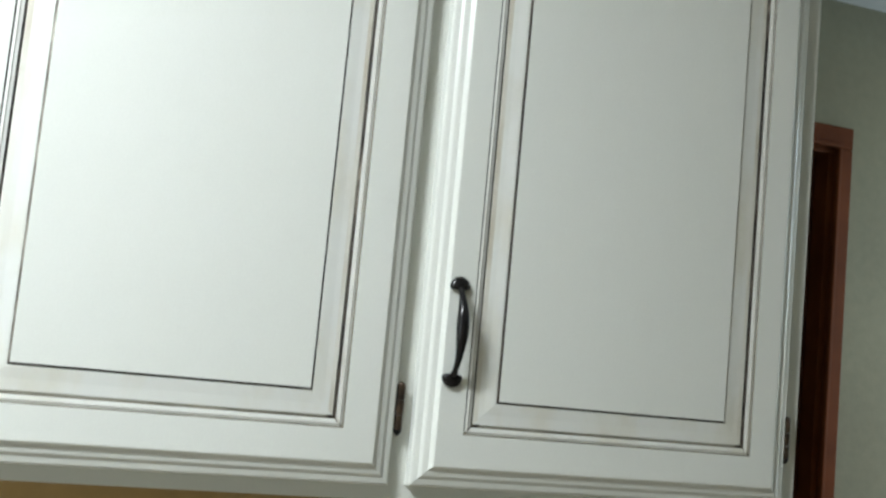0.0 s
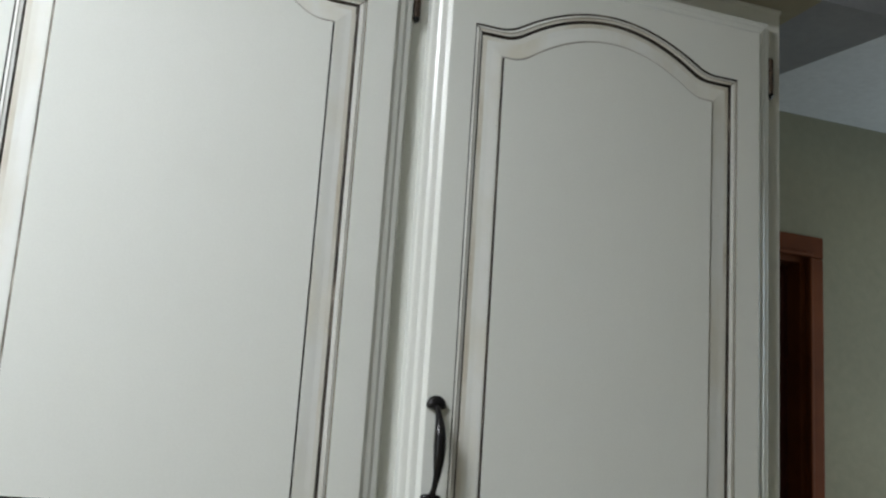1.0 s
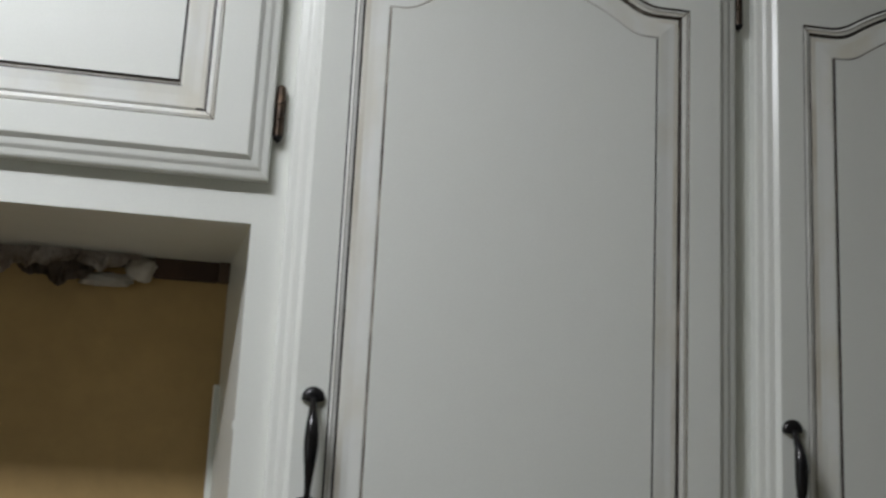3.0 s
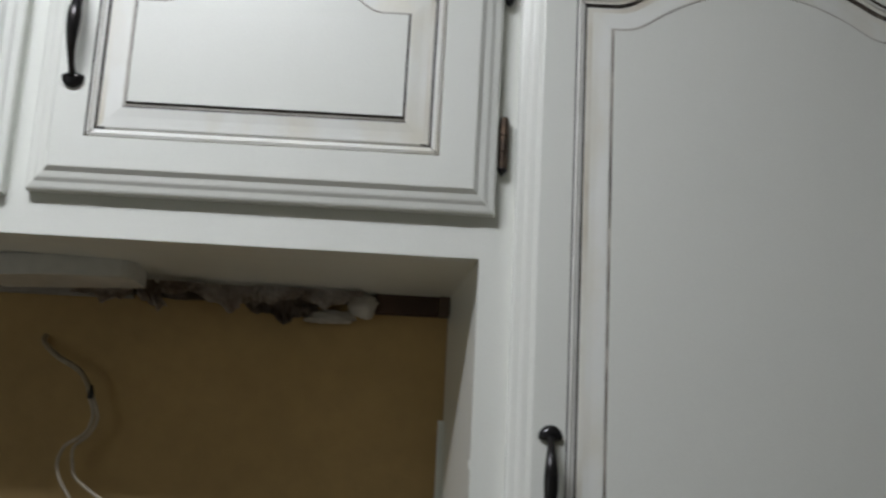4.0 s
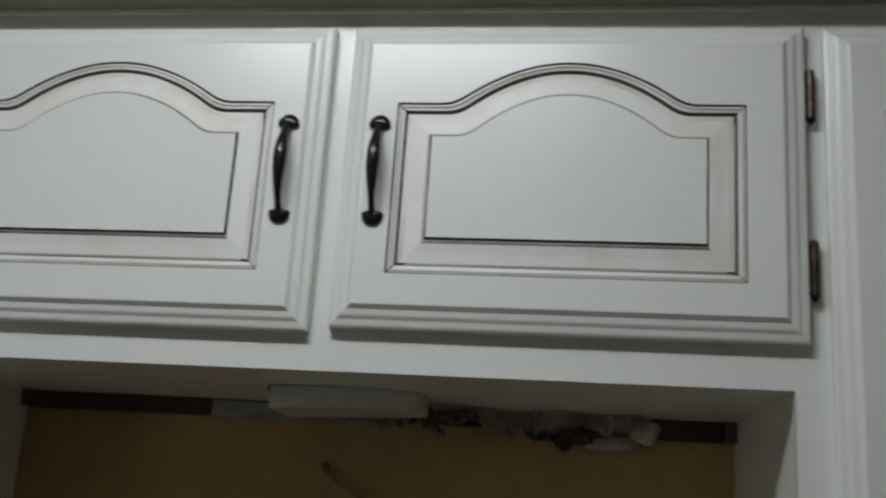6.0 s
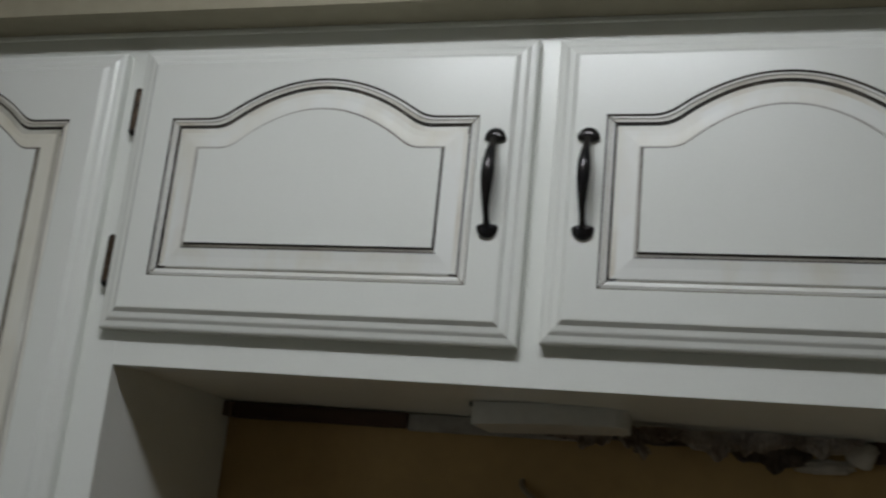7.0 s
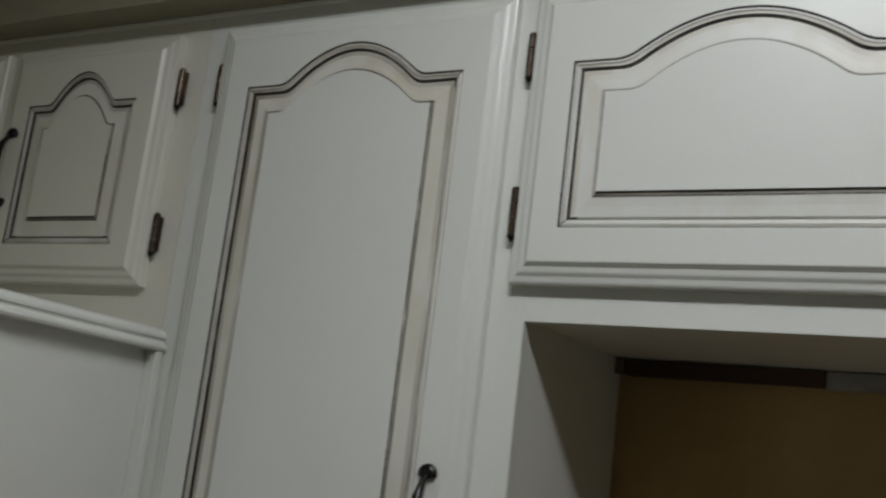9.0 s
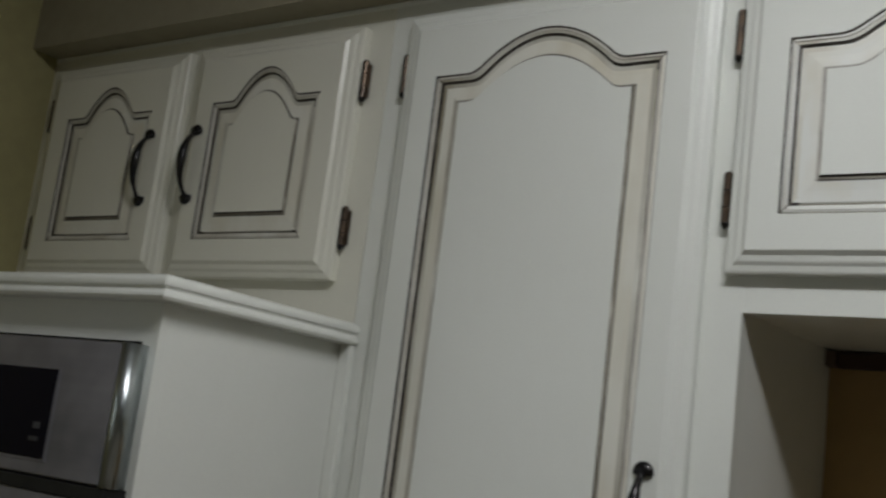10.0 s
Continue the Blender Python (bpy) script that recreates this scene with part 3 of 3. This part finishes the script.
# hall door with its casing
door = thing("door_1", "dark red stained wooden door in the hall", "door", kind="structure")
part("leaf", boxed(DX0 + 0.022, DX1 - 0.022, HALL_Y + 0.045, HALL_Y + 0.085, 0.005, DTOP - 0.022, 0.002), mat_door, door)
for x in (DX0, DX1 - 0.02):
    part("jamb", boxed(x + 0.0005, x + 0.0195, HALL_Y + 0.001, HALL_Y + 0.12, 0, DTOP - 0.0205), mat_cherry, door)
part("jamb", boxed(DX0, DX1, HALL_Y + 0.001, HALL_Y + 0.12, DTOP - 0.02, DTOP - 0.0005), mat_cherry, door)
CW = 0.045
for x, lip in ((DX0 - CW + 0.006, CW - 0.012), (DX1 - 0.006, 0.0)):
    bm = boxed(x, x + CW, HALL_Y - 0.012, HALL_Y - 0.0005, 0, DTOP - 0.008, 0.003)
    box(bm, x + lip, x + lip + 0.012, HALL_Y - 0.019, HALL_Y - 0.0115, 0, DTOP - 0.008, 0.004)
    part("casing", bm, mat_cherry, door)
bm = boxed(DX0 - CW + 0.006, DX1 - 0.006 + CW, HALL_Y - 0.0125, HALL_Y - 0.0005, DTOP - 0.0075, DTOP + CW, 0.003)
box(bm, DX0 - 0.006, DX1 + 0.006, HALL_Y - 0.0195, HALL_Y - 0.0115, DTOP - 0.0075, DTOP + 0.005, 0.004)
part("casing", bm, mat_cherry, door)

# windows on the daylight sides, out of view; the left one is added for its fill
for name, x, y0, y1, z0, z1 in (("window_1", RIGHT_X + 0.03, wy0, wy1, wz0, wz1), ("added_window", LEFT_X - 0.08, ry0, ry1, rz0, rz1)):
    win = thing(name, "white framed window, out of view", "window", kind="structure")
    for a in ((y0, y0 + 0.05, z0, z1), (y1 - 0.05, y1, z0, z1), (y0 + 0.05, y1 - 0.05, z0, z0 + 0.05), (y0 + 0.05, y1 - 0.05, z1 - 0.05, z1)):
        part("window_frame", boxed(x, x + 0.05, *a), mat_paint, win)

# ceiling light fitting, open above and below
fit_light = thing("ceiling_light", "white open tube light fitting hung under the ceiling", "lamp")
part("reflector", boxed(LAMP[0] - 0.315, LAMP[0] + 0.315, LAMP[1] - 0.08, LAMP[1] + 0.08, LAMP[2] + 0.003, LAMP[2] + 0.009, 0.001), mat_plastic, fit_light)
for x in (LAMP[0] - 0.329, LAMP[0] + 0.317):
    part("end_cap", boxed(x, x + 0.012, LAMP[1] - 0.085, LAMP[1] + 0.085, LAMP[2] - 0.004, CEIL - 0.001, 0.003), mat_plastic, fit_light)

# light switch on the hall wall
switch = thing("light_switch", "white plastic light switch on the sage hall wall", "switch")
SX, SZ = 2.528, 1.445
part("plate", boxed(SX, SX + 0.072, HALL_Y - 0.006, HALL_Y - 0.0005, SZ - 0.116, SZ, 0.002), mat_plastic, switch)
part("toggle", boxed(SX + 0.030, SX + 0.042, HALL_Y - 0.016, HALL_Y - 0.0062, SZ - 0.070, SZ - 0.046, 0.002), mat_plastic, switch)

# ---- inside the recess ----
WY = BACK_Y + 0.002


def loose(name, bm, mat, label, category, smooth=False):
    return tagged(part(name, bm, mat, None, "", smooth), label, category)


loose("wood_cleat", boxed(-0.434, -0.199, WY - 0.016, WY - 0.0005, 1.692, 1.7112, 0.0015), mat_rawwood, "bare dark wooden cleat at the top of the recess wall", "wood strip")
loose("wood_cleat", boxed(0.343, 0.420, WY - 0.016, WY - 0.0005, 1.6855, 1.7105, 0.0015), mat_rawwood, "bare dark wooden cleat next to white filler", "wood strip")
loose("wood_block", boxed(0.4205, 0.4335, WY - 0.022, WY - 0.0005, 1.6855, 1.7105, 0.001), mat_rawpine, "small bare pale wooden block in the corner", "wood block")
loose("wood_block", boxed(-0.4465, -0.4345, WY - 0.022, WY - 0.0005, 1.693, 1.7115, 0.001), mat_rawpine, "small bare pale wooden block in the corner", "wood block")
loose("filler_strip", boxed(-0.1985, 0.050, WY - 0.013, WY - 0.0005, 1.690, 1.7105, 0.002), mat_scuffed, "white painted strip along the recess top", "trim strip")
loose("corner_board", boxed(0.426, 0.4365, WY - 0.015, WY - 0.0005, 1.24, 1.562, 0.0015), mat_paint_up, "white painted board in the recess corner", "trim strip")

# shallow cover with a bowed front below the cabinet
plan = [(-0.084 + 0.150 * k / 16, 0.150 - 0.010 * math.sin(math.pi * k / 16)) for k in range(17)]
plan += [(0.066 + 0.018 * math.sin(a), 0.168 - 0.018 * math.cos(a)) for a in (0.4, 0.8, 1.2, 1.57)] + [(0.082, 0.224), (-0.080, 0.226)]
cover = thing("duct_cover", "shallow white cover with bowed front under the cabinet", "cover")
bm = prism(plan, 1.6855, 1.7103)
for v in bm.verts:
    if v.co.z < 1.70:
        v.co.z += 0.006 * (v.co.x + 0.084) / 0.166      # thinner towards one end
part("shell", bm, mat_plastic, cover)
bm = bmesh.new()
sweep(bm, [(-0.0865, 0.160, 1.7110), (-0.0865, 0.160, 1.7060)], 0.0035, 10)
part("screw", bm, mat_black, cover, "dark screw head")

# torn plasterboard edge, coloured dark for the shadowed gap, and the flaps that hang from it
def torn_mesh(x0, x1, z_top, drop, lean, tip, y0, curl, seed):
    """A ragged sheet: deepest at tip (0..1 of its width), sheared by lean, its lower edge curling forward."""
    bm = bmesh.new()
    n, m = 40, 6
    grid = []
    for i in range(n + 1):
        u = i / n
        reach = 1 - abs(u - tip) / max(tip, 1 - tip) if tip >= 0 else 0.75
        ragged = drop * (0.4 + 0.6 * reach ** 0.8) * (0.9 + 0.5 * noise.noise((u * 4, seed, 0)) + 0.06 * noise.noise((u * 11, seed, 3)))
        ragged = max(0.003, ragged)
        col = []
        for j in range(m + 1):
            v = j / m
            y = y0 - curl * v * v * (1 + 0.8 * noise.noise((u * 7, v * 2.5, seed))) - 0.004 * noise.noise((u * 18, v * 3, seed + 2))
            x = x0 + (x1 - x0) * u + lean * v + 0.003 * noise.noise((u * 30, v * 4, seed + 5))
            col.append(bm.verts.new((x, min(y, WY - 0.003), z_top - ragged * v)))
        grid.append(col)
    for i in range(n):
        for j in range(m):
            bm.faces.new((grid[i][j], grid[i + 1][j], grid[i + 1][j + 1], grid[i][j + 1]))
    bmesh.ops.solidify(bm, geom=bm.faces[:], thickness=0.0016)
    return bm


loose("torn_plasterboard", torn_mesh(-0.025, 0.345, 1.7088, 0.020, 0.0, -1, 0.290, 0.004, 2.0), mat_core_shade, "ragged broken plasterboard edge at the recess top, dark to paint the gap's shadow", "debris")
for x0, x1, drop, lean, tip, y0, curl, seed, mat in (
        (-0.022, 0.052, 0.034, 0.006, 0.55, 0.276, 0.020, 3.0, mat_torn), (0.050, 0.082, 0.046, 0.022, 0.75, 0.258, 0.026, 5.0, mat_torn),
        (0.086, 0.140, 0.024, 0.004, 0.3, 0.262, 0.030, 8.0, mat_torn), (0.120, 0.200, 0.034, 0.004, 0.66, 0.272, 0.022, 9.0, mat_torn),
        (0.185, 0.275, 0.048, 0.002, 0.55, 0.284, 0.012, 12.0, mat_core_shade), (0.200, 0.262, 0.030, -0.004, 0.35, 0.262, 0.018, 13.0, mat_torn),
        (0.258, 0.330, 0.026, 0.0, 0.4, 0.268, 0.016, 15.0, mat_torn)):
    tagged(loose("torn_paper", torn_mesh(x0, x1, 1.7085, drop, lean, tip, y0, curl, seed), mat, "torn grey plasterboard paper hanging at the recess top", "debris"), group="torn paper flaps")
bm = bmesh.new()
bmesh.ops.create_icosphere(bm, subdivisions=3, radius=1.0)
for v in bm.verts:
    k = 1 + 0.36 * noise.noise(v.co * 1.7 + Vector((1, 5, 2))) + 0.30 * noise.noise(v.co * 4.5)
    v.co = Vector((0.329 + v.co.x * 0.0175 * k, 0.283 + v.co.y * 0.010 * k, 1.6935 + v.co.z * 0.0150 * k))
loose("filler_lump", bm, mat_foam, "rounded lump of white filler beside the cleat", "debris", True)
bm = bmesh.new()
bmesh.ops.create_icosphere(bm, subdivisions=3, radius=1.0)
for v in bm.verts:
    k = 1 + 0.5 * noise.noise(v.co * 2.2 + Vector((3, 1, 2))) + 0.4 * noise.noise(v.co * 5.5)
    v.co = Vector((0.292 + v.co.x * 0.030 * k, 0.283 + v.co.y * 0.010 * k, 1.6775 + v.co.z * 0.008 * k))
loose("filler_lump", bm, mat_foam, "smeared white filler along the torn edge", "debris", True)

# loose cable out of the wall
cable = thing("electric_cable", "off-white twin cable hanging loose from the recess wall", "cable")
bm = bmesh.new()
sweep(bm, spline([(-0.052, WY, 1.640), (-0.048, 0.288, 1.630), (-0.028, 0.278, 1.614), (0.000, 0.274, 1.599), (0.012, 0.274, 1.584), (0.0155, 0.276, 1.573)]), 0.0034, 10)
part("sheath", bm, mat_sheath, cable, "", True)
bm = bmesh.new()
sweep(bm, spline([(0.0145, 0.276, 1.581), (0.0165, 0.276, 1.574), (0.0172, 0.276, 1.566)]), 0.0040, 10)
part("tape", bm, mat_tape, cable, "black tape", True)
for pts in ([(0.0155, 0.276, 1.570), (0.023, 0.274, 1.546), (0.016, 0.272, 1.525), (-0.004, 0.270, 1.510), (-0.010, 0.268, 1.490), (-0.004, 0.268, 1.470), (0.012, 0.268, 1.446), (0.016, 0.268, 1.425)],
            [(0.0190, 0.277, 1.570), (0.028, 0.276, 1.544), (0.021, 0.273, 1.524), (0.006, 0.271, 1.509), (0.007, 0.270, 1.490), (0.014, 0.270, 1.473), (0.050, 0.268, 1.449), (0.085, 0.268, 1.432)]):
    bm = bmesh.new()
    sweep(bm, spline(pts), 0.0020, 8)
    part("strand", bm, mat_wire, cable, "", True)
